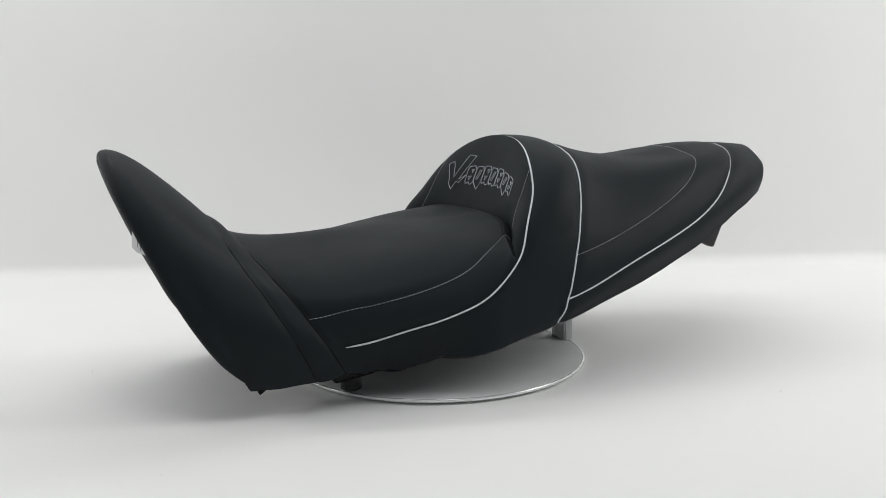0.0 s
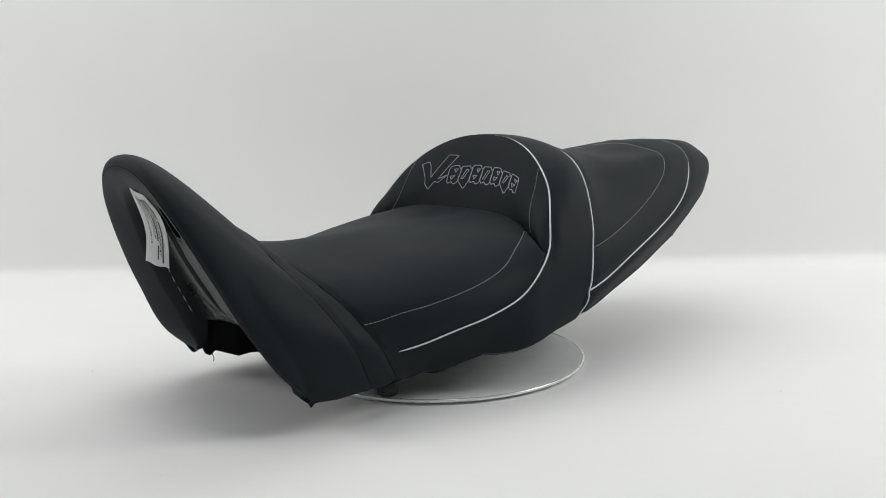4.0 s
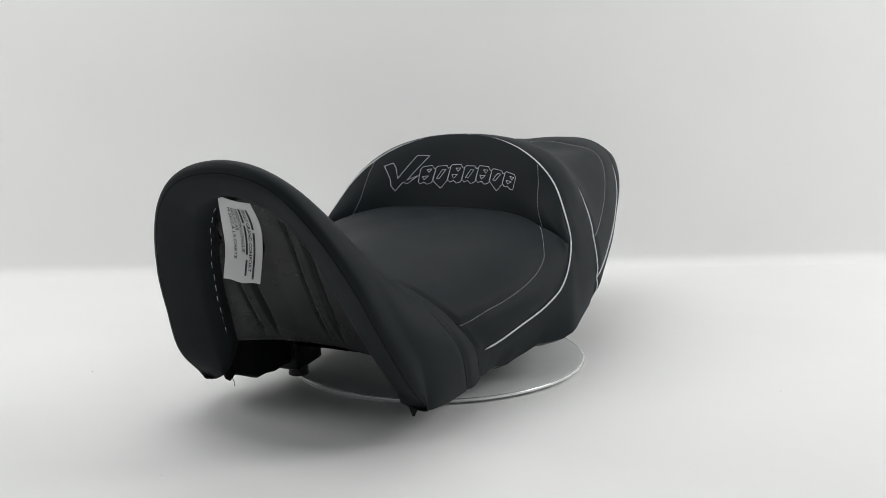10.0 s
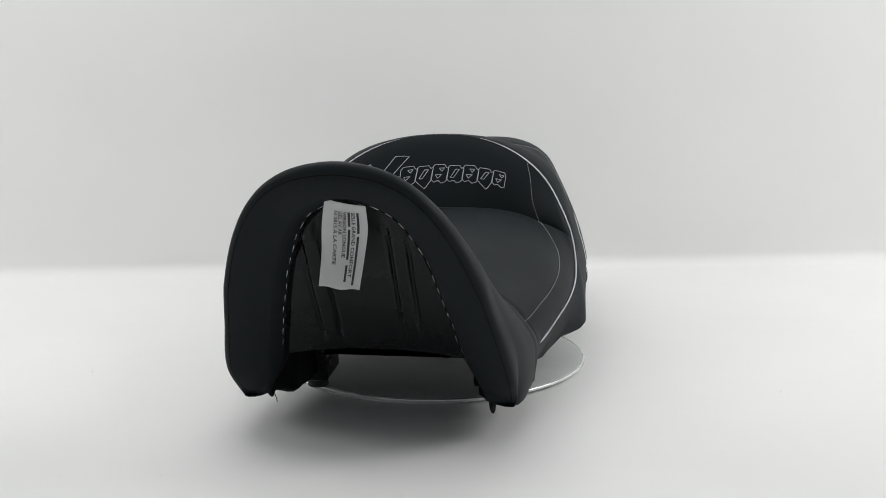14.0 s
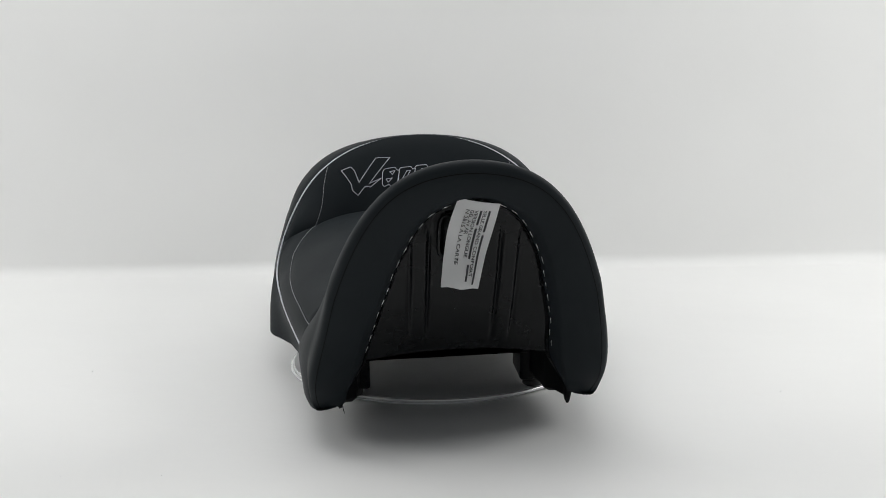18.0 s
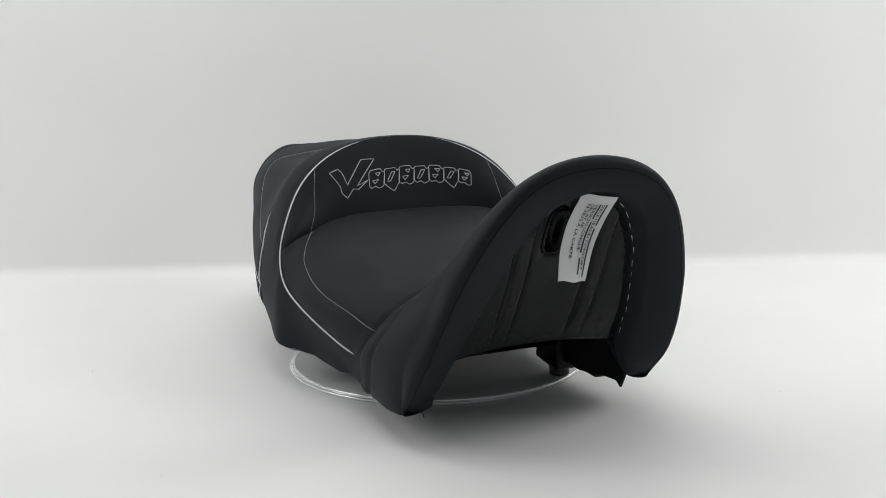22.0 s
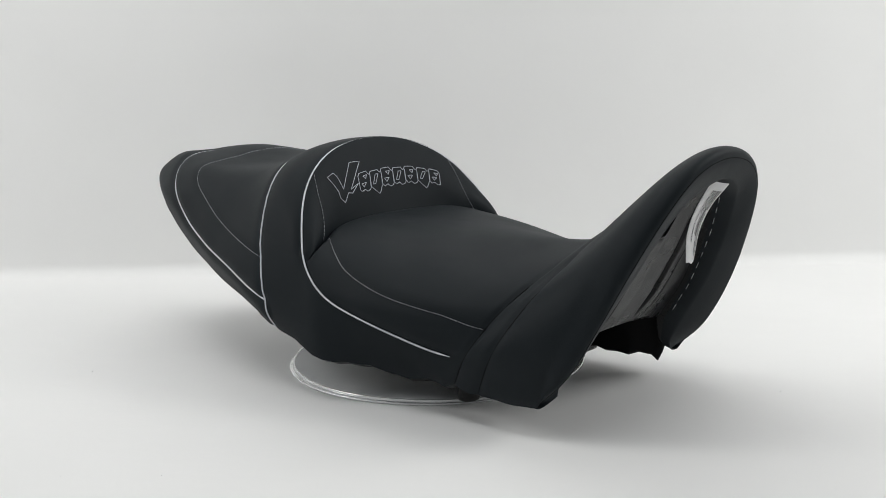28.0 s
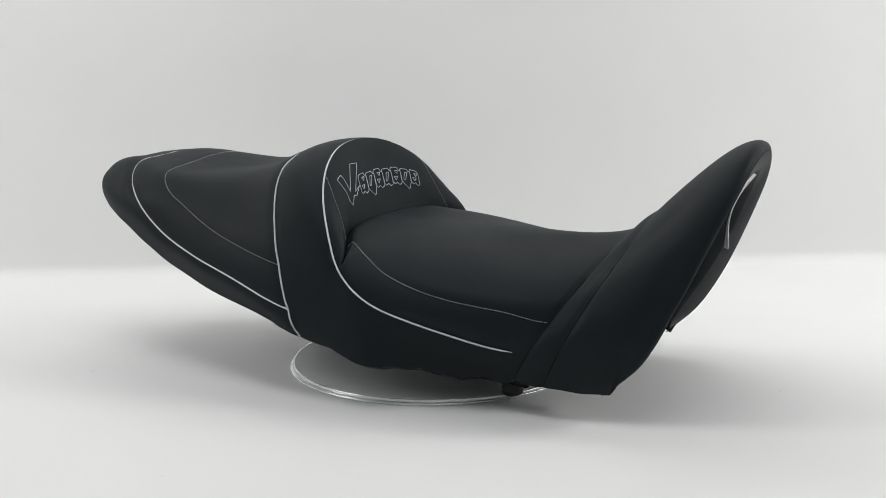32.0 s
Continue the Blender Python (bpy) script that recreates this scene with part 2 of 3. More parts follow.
# the side band runs on unbroken under the piping: even lines from the piping down to the foot
LO, HI, NW = int(6.5 * NU), 15 * NU - 2, 20


def band_row(i):
    v0, row = PIPE_V(i / NU), GRID[i]
    v = (v0 + (6.0 - v0) * np.linspace(0, 1, NW + 1)) * NV
    return np.stack([np.interp(v, np.arange(row.shape[0]), row[:, k]) for k in range(3)], 1)


BAND = np.array([band_row(i) for i in range(LO, HI + 1)])
fade = np.minimum(1.0, np.minimum(np.arange(HI - LO + 1) / (1.5 * NU), np.arange(HI - LO + 1)[::-1] / 10.0))[1:-1, None, None]
for _ in range(520):
    BAND[1:-1] += 0.5 * fade * ((BAND[:-2] + BAND[2:]) / 2 - BAND[1:-1])
for _ in range(60):
    BAND[:, 1:-1] += 0.4 * ((BAND[:, :-2] + BAND[:, 2:]) / 2 - BAND[:, 1:-1])
for i in range(LO, HI + 1):
    v0 = PIPE_V(i / NU)
    shift = BAND[i - LO, 0] - band_row(i)[0]
    for j in range(GRID.shape[1]):
        v = j / NV
        if v >= v0:
            w = (v - v0) / (6.0 - v0) * NW
            GRID[i, j] = [np.interp(w, np.arange(NW + 1), BAND[i - LO, :, k]) for k in range(3)]
        else:
            f = max(0.0, 1.0 - (v0 - v) / 0.9)
            GRID[i, j] += shift * f * f * (3 - 2 * f)


# the rider cushion rolls down into the crease at the foot of the lumbar face
R0, R1 = 11 * NU, CREASE * NU
for j in range(int(3.9 * NV)):
    f = min(1.0, max(0.0, (3.85 - j / NV) / 0.8))
    f = f * f * (3 - 2 * f)
    p0, old = GRID[R0, j].copy(), GRID[R1, j].copy()
    p1 = np.array((min(p0[0] - 0.007, old[0]), old[1], old[2] - 0.004))
    m0 = (GRID[R0, j] - GRID[R0 - 3, j]) / 3 * NU * 0.6
    m1 = np.array((-0.004, p1[1] - p0[1], -0.016))
    for i in range(R0 + 1, R1 + 1):
        t = (i - R0) / NU
        q = (2 * t ** 3 - 3 * t ** 2 + 1) * p0 + (t ** 3 - 2 * t ** 2 + t) * m0 + (3 * t ** 2 - 2 * t ** 3) * p1 + (t ** 3 - t ** 2) * m1
        GRID[i, j] += f * (q - GRID[i, j])
    for i in range(R1 + 1, R1 + 9):
        GRID[i, j] += f * (p1 - old) * (1 - (i - R1) / 9) ** 2


# the lip of the cushion runs over in one even curve
for _ in range(60):
    wide = int(3.3 * NV)
    lip = np.concatenate([GRID[R0 - 6:R1 + 1, 1:2] * np.array((1, -1, 1)), GRID[R0 - 6:R1 + 1, :wide + 1]], axis=1)
    GRID[R0 - 6:R1 + 1, :wide] += 0.5 * ((lip[:, :-2] + lip[:, 2:]) / 2 - lip[:, 1:-1])
GRID[:, 0, 1] = 0.0


def outward(rows, times=2):
    du, dv = np.gradient(rows, axis=0), np.gradient(rows, axis=1)
    n = -np.cross(du, dv)
    n[:, 0, 1] = 0.0
    n /= np.linalg.norm(n, axis=2, keepdims=True) + 1e-12
    for _ in range(times):
        n[:, 1:-1] += 0.5 * ((n[:, :-2] + n[:, 2:]) / 2 - n[:, 1:-1])
        n[1:-1] += 0.5 * ((n[:-2] + n[2:]) / 2 - n[1:-1])
    return n / (np.linalg.norm(n, axis=2, keepdims=True) + 1e-12)


def normals():
    """Normals span by span, so that crease and arch keep an edge, but unbroken below the piping."""
    whole = outward(GRID, 45)
    out = []
    for a, b in SPANS:
        n = outward(GRID[a * NU:b * NU + 1])
        for i in range(n.shape[0]):
            u = a + i / NU
            if 5 < u < 14.8:
                j = int((PIPE_V(u) + 0.08) * NV)
                n[i, j:] = whole[a * NU + i, j:]
        out.append(n)
    return out


def sample(table, i, j):
    i0, j0 = min(int(i), table.shape[0] - 2), min(int(j), table.shape[1] - 2)
    fi, fj = i - i0, j - j0
    g = table[i0:i0 + 2, j0:j0 + 2]
    return (g[0, 0] * (1 - fj) + g[0, 1] * fj) * (1 - fi) + (g[1, 0] * (1 - fj) + g[1, 1] * fj) * fi


def at(u, v, lift=0.0):
    """Point of the surface at station u and rib v (negative v: the other side), lifted off it."""
    p = sample(GRID, u * NU, abs(v) * NV)
    if lift:
        k = 0 if u < CREASE else 1 if u < ARCH else 2
        p = p + lift * sample(NORMALS[k], (u - SPANS[k][0]) * NU, abs(v) * NV)
    return Vector((p[0], p[1] if v >= 0 else -p[1], p[2]))


NORMALS = normals()

# lines sewn on the cover, as pairs of station and rib
TAIL_PIPE = ((15.0, 4.78), (15.75, 4.87), (16.4, 4.84), (16.95, 4.82), (17.4, 4.84), (17.85, 4.84), (18.45, 4.8), (19.15, 4.4), (19.85, 3.35), (20.25, 2.0), (20.42, 0.8), (20.45, 0.0))
TAIL_STITCH = ((15.0, 3.77), (15.75, 3.72), (16.44, 3.62), (17.12, 3.5), (17.88, 3.33), (18.38, 3.1), (18.72, 2.65), (18.93, 2.0), (19.06, 1.0), (19.09, 0.0))
RIDER_STITCH = ((5.06, 4.2), (5.6, 4.04), (6.6, 3.77), (7.2, 3.73), (7.8, 3.67), (8.35, 3.55), (8.94, 3.33), (9.5, 3.02), (10.5, 2.72), (11.98, 2.45))
FACE_STITCH = ((12.04, 2.33), (12.38, 2.0), (12.75, 1.83), (12.98, 1.7))


def sewn(pairs, side=1, lift=0.0, n=14):
    return [at(float(u), side * float(v), lift) for u, v in spline(pairs, n)]


def arch_pairs(u, v0, v1, n):
    return [(u, v0 + (v1 - v0) * k / n) for k in range(n + 1)]


def side_pipe():
    run = [(5.9 + 7.1 * k / 76, PIPE_V(5.9 + 7.1 * k / 76)) for k in range(76)]
    return run + arch_pairs(13.0, 3.2, 0.0, 58)


def smooth_run(points, times=70):
    p = np.array([tuple(q) for q in points])
    run = np.r_[0, np.cumsum(np.linalg.norm(np.diff(p, axis=0), axis=1))]
    even = np.linspace(0, run[-1], int(run[-1] / 0.003))
    p = np.stack([np.interp(even, run, p[:, k]) for k in range(3)], 1)
    for _ in range(times):
        p[1:-1] += 0.5 * ((p[:-2] + p[2:]) / 2 - p[1:-1])
    return [Vector(q) for q in p]


def press(points, depth, width):
    """Draw the padding in along a seam."""
    global GRID
    q = np.array([tuple(p) for p in points])
    near = np.full(GRID.shape[:2], 9.0)
    for a in range(0, GRID.shape[0], 32):
        block = GRID[a:a + 32]
        near[a:a + 32] = np.sqrt(((block[:, :, None] - q) ** 2).sum(3)).min(2)
    push = depth * np.exp(-(near / width) ** 2)
    for k, (a, b) in enumerate(SPANS):
        lo, hi = a * NU + (1 if k else 0), b * NU + 1
        GRID[lo:hi] -= push[lo:hi, :, None] * NORMALS[k][lo - a * NU:]


for line, depth, width in (
    ([at(u, v) for u, v in side_pipe()], 0.0026, 0.005),
    ([at(15.0, 6 * k / 90) for k in range(91)], 0.0026, 0.005),
    (sewn(TAIL_PIPE), 0.0026, 0.005),
    (sewn(TAIL_STITCH), 0.0012, 0.004),
    (sewn(RIDER_STITCH), 0.0012, 0.004),
    (sewn(FACE_STITCH), 0.0010, 0.004),
    ([at(u, 1.5 + 4.5 * k / 200) for u in (4.0, 5.0) for k in range(201)], 0.0012, 0.0030),
    ([at(u, 2.5 + 3.5 * k / 160) for u in (4.0, 5.0) for k in range(161)], 0.0014, 0.0026),
):
    press(line, depth, width)
# slack of the stretched vinyl
for i in range(GRID.shape[0]):
    for j in range(GRID.shape[1]):
        w = 0.0009 * noise.noise(Vector(GRID[i, j]) * 16.0) + 0.0004 * noise.noise(Vector(GRID[i, j]) * 45.0)
        GRID[i, j] *= 1 + w
        if j > 4.6 * NV:
            GRID[i, j, 2] += 0.0022 * (j / NV - 4.6) / 1.4 * noise.noise(Vector((i * 0.09, 3.1, 0)))
GRID[:, 0, 1] = 0.0
NORMALS = normals()


def panel(name, keep, parent, mat, label=""):
    """Both halves of the cells of the loft that keep() picks, shaded with the loft's own normals."""
    rows, cols = GRID.shape[:2]
    index, verts, norms, faces = {}, [], [], []

    def vid(i, j, s, k):
        key = (i, j, 1 if j == 0 else s, k)
        if key not in index:
            index[key] = len(verts)
            x, y, z = GRID[i, j]
            n = NORMALS[k][i - SPANS[k][0] * NU, j]
            verts.append((x, y * s, z))
            norms.append((n[0], n[1] * s, n[2]))
        return index[key]

    for i in range(rows - 1):
        u = (i + 0.5) / NU
        k = 0 if u < CREASE else 1 if u < ARCH else 2
        for j in range(cols - 1):
            if keep(u, (j + 0.5) / NV):
                for s in (1, -1):
                    f = (vid(i, j, s, k), vid(i, j + 1, s, k), vid(i + 1, j + 1, s, k), vid(i + 1, j, s, k))
                    faces.append(f if s > 0 else f[::-1])
    ob = mesh_object(name, verts, faces, mat)
    ob.data.normals_split_custom_set_from_vertices(norms)
    return child(ob, parent, label)


def stitches(name, pairs, side, parent, pitch=0.0046, length=0.0033, radius=0.00033, mat=None, lift=0.0004):
    """A row of thread stitches along a sewn line."""
    pts = sewn(pairs, side, lift, 30)
    run = np.r_[0, np.cumsum([(b - a).length for a, b in zip(pts, pts[1:])])]
    p = np.array([tuple(q) for q in pts])
    bm = bmesh.new()
    s = 0.001
    while s + length < run[-1]:
        ends = [Vector([np.interp(s + d, run, p[:, k]) for k in range(3)]) for d in (0.0, length)]
        d = (ends[1] - ends[0])
        m = Matrix.Translation((ends[0] + ends[1]) / 2) @ d.to_track_quat("Z", "Y").to_matrix().to_4x4()
        bmesh.ops.create_cone(bm, cap_ends=True, segments=6, radius1=radius, radius2=radius, depth=d.length, matrix=m)
        s += pitch
    return tagged(part(name, bm, mat or THREAD, parent), kind="stuff")


RIM_IN = ((0.0, 0.2365), (0.040, 0.2225), (0.063, 0.188), (0.075, 0.152), (0.084, 0.120), (0.0942, 0.076), (0.106, 0.036))


def recess_x(z):
    """How far forward the inner edge of the nose stands at a height."""
    return float(np.interp(z, (0.045, 0.065, 0.100, 0.130, 0.160, 0.190, 0.213, 0.227, 0.2365), (0.257, 0.269, 0.289, 0.3065, 0.3220, 0.3360, 0.3480, 0.3570, 0.3630)))


def build_nose_front(seat):
    inner = spline(((-RIM_IN[1][0], RIM_IN[1][1]),) + RIM_IN, NV)[NV:]
    inner[0, 0] = 0.0
    rows, cols = 9, GRID.shape[1]
    askew = lambda z: 0.005 * min(1.0, max(0.0, (z - 0.09) / 0.1))
    deep = lambda z: float(np.interp(z, (0.060, 0.236), (0.0215, 0.0200)))
    verts, faces = [], []
    for s in (1, -1):
        base = len(verts)
        for r in range(rows):
            f = r / (rows - 1)
            for j in range(cols):
                a = GRID[0, j]
                y, z = inner[j]
                b = np.array((recess_x(z), y, z))
                p = a * (1 - f) + b * f
                p = p + np.array((0.9, 0.0, 0.42)) * 0.002 * math.sin(math.pi * f ** 0.8)
                verts.append((p[0], p[1] * s + f * askew(z), p[2]))
        for j in range(cols):
            y, z = inner[j]
            tip = max(0.0, j / NV - 5.0)
            verts.append((recess_x(z) - 0.017 * (1 - 0.6 * tip), (y - 0.006 * (1 - tip)) * s + askew(z), z - 0.0025 + 0.004 * tip))
        for r in range(rows):
            for j in range(cols - 1):
                q = base + r * cols + j
                f = (q, q + 1, q + cols + 1, q + cols)
                faces.append(f if s > 0 else f[::-1])
        edge, strip = [], []
        for j in range(cols):
            y, z = inner[j]
            tip = max(0.0, j / NV - 5.0)
            edge.append((recess_x(z) - 0.0165 * (1 - 0.6 * tip), (y - 0.0064 * (1 - tip)) * s + askew(z), z - 0.003 + 0.004 * tip))
            edge.append((recess_x(z) - deep(z) * (1 - 0.75 * tip) - 0.002, (y - 0.009 * (1 - tip)) * s + askew(z), z - 0.003 + 0.006 * tip))
            if j:
                q = (2 * j - 2, 2 * j, 2 * j + 1, 2 * j - 1)
                strip.append(q if s > 0 else q[::-1])
        child(mesh_object("base_edge", edge, strip, PLASTIC), seat, "black plastic wall inside the nose opening")
    child(mesh_object("nose_lining", verts, faces, VINYL), seat, "black vinyl turned in round the nose opening")
    for s in (1, -1):
        verts, faces = [], []
        for r in range(rows):
            f = r / (rows - 1)
            a = GRID[0, cols - 1]
            y, z = inner[cols - 1]
            p = a * (1 - f) + np.array((recess_x(z), y, z)) * f + np.array((0.9, 0.0, 0.42)) * 0.002 * math.sin(math.pi * f ** 0.8)
            q = np.array(at(2.4 * f, 6.0))
            for k in range(5):
                w = p * (1 - k / 4) + q * (k / 4) - np.array((0, 0, 0.004)) * math.sin(math.pi * k / 4) * f
                verts.append((w[0], w[1] * s, w[2]))
        for r in range(rows - 1):
            for k in range(4):
                q = r * 5 + k
                faces.append((q, q + 1, q + 6, q + 5))
        child(mesh_object("leg_hem", verts, faces, VINYL), seat)
    # moulded plastic inside the opening
    verts, faces = [], []
    nz, ny = 44, 132
    zs = np.array([p[1] for p in inner])[::-1]
    ys = np.array([p[0] for p in inner])[::-1]
    for r in range(nz + 1):
        f = r / nz
        for c in range(ny + 1):
            g = 2 * c / ny - 1
            z = 0.2355 - (0.2355 - 0.0745) * f
            y = g * (float(np.interp(z, zs, ys)) - 0.006) + askew(z)
            x = recess_x(z) - deep(z) + 0.0015 - 0.004 * (1 - g * g)
            # a flat rib on each side, with a groove along both edges
            side = abs(y - 0.001 - 0.002 * (1 - f) if y > 0 else y)
            fade = min(1.0, max(0.0, (f - 0.12) / 0.1)) * min(1.0, max(0.0, (0.96 - f) / 0.2))
            x += 0.0022 * fade * math.exp(-((side - 0.0385) / 0.0082) ** 6)
            for line, depth in ((0.0300, 0.0042), (0.0465, 0.0030)):
                x -= depth * fade * math.exp(-((side - line) / 0.0017) ** 2)
            x -= 0.012 * math.exp(-((y + 0.012) / 0.008) ** 4 - ((z - 0.199) / 0.018) ** 4)
            x += 0.0015 * noise.noise(Vector((y * 30, z * 22, 0)))
            verts.append((x, y, z + 0.0065 * (1 - g * g) * f ** 6))
    for r in range(nz):
        for c in range(ny):
            q = r * (ny + 1) + c
            faces.append((q, q + ny + 1, q + ny + 2, q + 1))
    lip = len(verts)
    for c in range(ny + 1):
        x, y, z = verts[nz * (ny + 1) + c]
        verts.append((x - 0.05, y, z + 0.001))
    for c in range(ny):
        q = nz * (ny + 1) + c
        faces.append((q, lip + c, lip + c + 1, q + 1))
    child(mesh_object("base_front", verts, faces, PLASTIC), seat, "glossy black plastic base with moulded ribs")
    # rim of the slot behind the label
    ring = []
    for k in range(41):
        w = 2 * math.pi * k / 40
        c, d = math.cos(w), math.sin(w)
        y = -0.012 + 0.0095 * math.copysign(abs(c) ** 0.5, c)
        z = 0.199 + 0.0195 * math.copysign(abs(d) ** 0.5, d)
        ring.append((recess_x(z) - deep(z) - 0.0015, y, z))
    tube("slot_rim", ring, 0.0013, PLASTIC, seat, "raised rim of a slot in the plastic base")
    # staples that hold the cover
    for s in (1, -1):
        bm = bmesh.new()
        line = [Vector((recess_x(z) - 0.014, s * (y - 0.0050) + askew(z), z - 0.0022)) for y, z in inner[6:int(5.2 * NV)]]
        run = np.r_[0, np.cumsum([(b - a).length for a, b in zip(line, line[1:])])]
        p = np.array([tuple(q) for q in line])
        t = 0.004
        while t < run[-1] - 0.02:
            size = 0.0075 + 0.002 * noise.noise(Vector((t * 90, s, 0)))
            a, b = (Vector([np.interp(t + d, run, p[:, k]) for k in range(3)]) for d in (0.0, size))
            shift = Vector((0.001, 0.0016 * noise.noise(Vector((t * 70, s, 5))), 0))
            d = b - a
            m = Matrix.Translation((a + b) / 2 + shift) @ d.to_track_quat("Z", "Y").to_matrix().to_4x4()
            bmesh.ops.create_cone(bm, cap_ends=True, segments=6, radius1=0.00035, radius2=0.00035, depth=d.length, matrix=m)
            t += 0.0145 + 0.003 * noise.noise(Vector((t * 50, 2, s)))
        tagged(part("staples", bm, STAPLE, seat, "row of bright steel staples"), kind="stuff")


def build_pan(seat):
    """The plastic base under the cover, its unseen middle lowered to block light."""
    verts, faces = [], []
    us = np.linspace(4.6, 21.6, 120)
    for u in us:
        f = np.array(at(float(u), 6.0))
        roof = max(0.050, f[2] + 0.004)
        y = f[1]
        half = [(0.0, 0.0, f[2]), (0.0, -0.007, f[2] - 0.004), (0.0, -0.016, f[2] + 0.002), (0.0, -0.026, f[2] + 0.6 * (roof - f[2])), (0.0, -0.034, roof)]
        row = [(f[0], y + h[1], h[2]) for h in half]
        # added bulge, hidden from view: keeps light from behind off the disc
        light_block = min(1.0, max(0.0, (0.14 - f[0]) / 0.09)) * min(1.0, max(0.0, (f[0] + 0.30) / 0.06))
        row += [(f[0], (y - 0.034) * k, roof - light_block * drop) for k, drop in ((0.8, 0.007), (0.55, 0.019), (0.3, 0.027), (0.1, 0.028))]
        verts += row + [(x, -b, z) for x, b, z in row[::-1]]
    n = len(verts) // len(us)
    for i in range(len(us) - 1):
        for j in range(n - 1):
            q = i * n + j
            faces.append((q, q + 1, q + n + 1, q + n))
    child(mesh_object("base_pan", verts, faces, PLASTIC), seat, "black plastic seat base under the cover")


def rounded(name, size, centre, mat, parent, label="", bevel=0.003, turn=(0, 0, 0), segments=3):
    bm = bmesh.new()
    bmesh.ops.create_cube(bm, size=1.0)
    bmesh.ops.scale(bm, vec=size, verts=bm.verts)
    bmesh.ops.bevel(bm, geom=bm.edges[:], offset=bevel, segments=segments, profile=0.6, affect="EDGES")
    bmesh.ops.transform(bm, matrix=pose(*centre, *turn), verts=bm.verts)
    return part(name, bm, mat, parent, label)


def lathe(name, profile, centre, mat, parent, label="", n=32, caps=True):
    bm = bmesh.new()
    rings = [[bm.verts.new((centre[0] + r * math.cos(2 * math.pi * k / n), centre[1] + r * math.sin(2 * math.pi * k / n), centre[2] + z)) for k in range(n)] for r, z in profile]
    for a, b in zip(rings, rings[1:]):
        for k in range(n):
            bm.faces.new((a[k], a[(k + 1) % n], b[(k + 1) % n], b[k]))
    if caps:
        bm.faces.new(rings[0][::-1])
        bm.faces.new(rings[-1])
    return part(name, bm, mat, parent, label)


def build_feet(seat):
    for s in (1, -1):
        lathe("rubber_foot", ((0.0090, 0.0065), (0.0112, 0.008), (0.0112, 0.011), (0.0104, 0.012), (0.0112, 0.013), (0.0112, 0.016), (0.0100, 0.018), (0.0100, 0.03)), (0.139, 0.0966 * s, 0.0), RUBBER, seat, "black rubber support foot")
        rounded("base_bracket", (0.046, 0.032, 0.050), (0.142, 0.0945 * s, 0.0455), PLASTIC, seat, bevel=0.004, turn=(0, 8, 0))
        # folded end of the cover under the leg of the nose
        tip = 0.0180 if s > 0 else 0.0255
        low = ((0.2500, 0.046), (0.2485, 0.036), (0.2460, 0.029), (0.2405, tip), (0.233, tip + 0.005), (0.222, 0.0265), (0.210, 0.0215), (0.196, 0.0235), (0.182, 0.0215), (0.170, 0.025), (0.158, 0.0235), (0.148, 0.028), (0.140, 0.045))
        rows = []
        for k, (x, z) in enumerate(low):
            y = 0.1125 - 0.09 * max(0.0, 0.225 - x)
            deep = 0.018 if k > 4 else 0.0055
            wag = 0.0018 * noise.noise(Vector((x * 120, s, 0)))
            z += 0.0016 * noise.noise(Vector((x * 210, 4.0, s)))
            rows.append([(x, y - 0.001, 0.076), (x, y + 0.001, z + 0.012), (x, y + wag, z + 0.003), (x, y - 0.3 * deep, z), (x, y - 0.7 * deep, z + 0.0005), (x, y - deep, z + 0.004), (x, y - deep - 0.002, 0.076)])
        verts = [(x, s * y, z) for row in rows for x, y, z in row]
        faces = [(k * 7 + q, k * 7 + q + 1, k * 7 + q + 8, k * 7 + q + 7) for k in range(len(low) - 1) for q in range(6)]
        faces += [tuple(range(7)), tuple((len(low) - 1) * 7 + q for q in range(7))]
        child(mesh_object("cover_flap", verts, faces, BACKING), seat, "folded ragged edge of black vinyl")
    tube("loose_thread", spline(((0.238, -0.110, 0.046), (0.240, -0.1085, 0.034), (0.237, -0.107, 0.024), (0.238, -0.106, 0.020)), 6), 0.0004, SEAM, seat, "loose black thread end", sides=6)
    for s in (1,):
        rounded("tail_bracket", (0.030, 0.014, 0.034), (-0.336, 0.086 * s, 0.141), RUBBER, seat, "black rubber tail buffer", bevel=0.004, turn=(0, -24, 0))


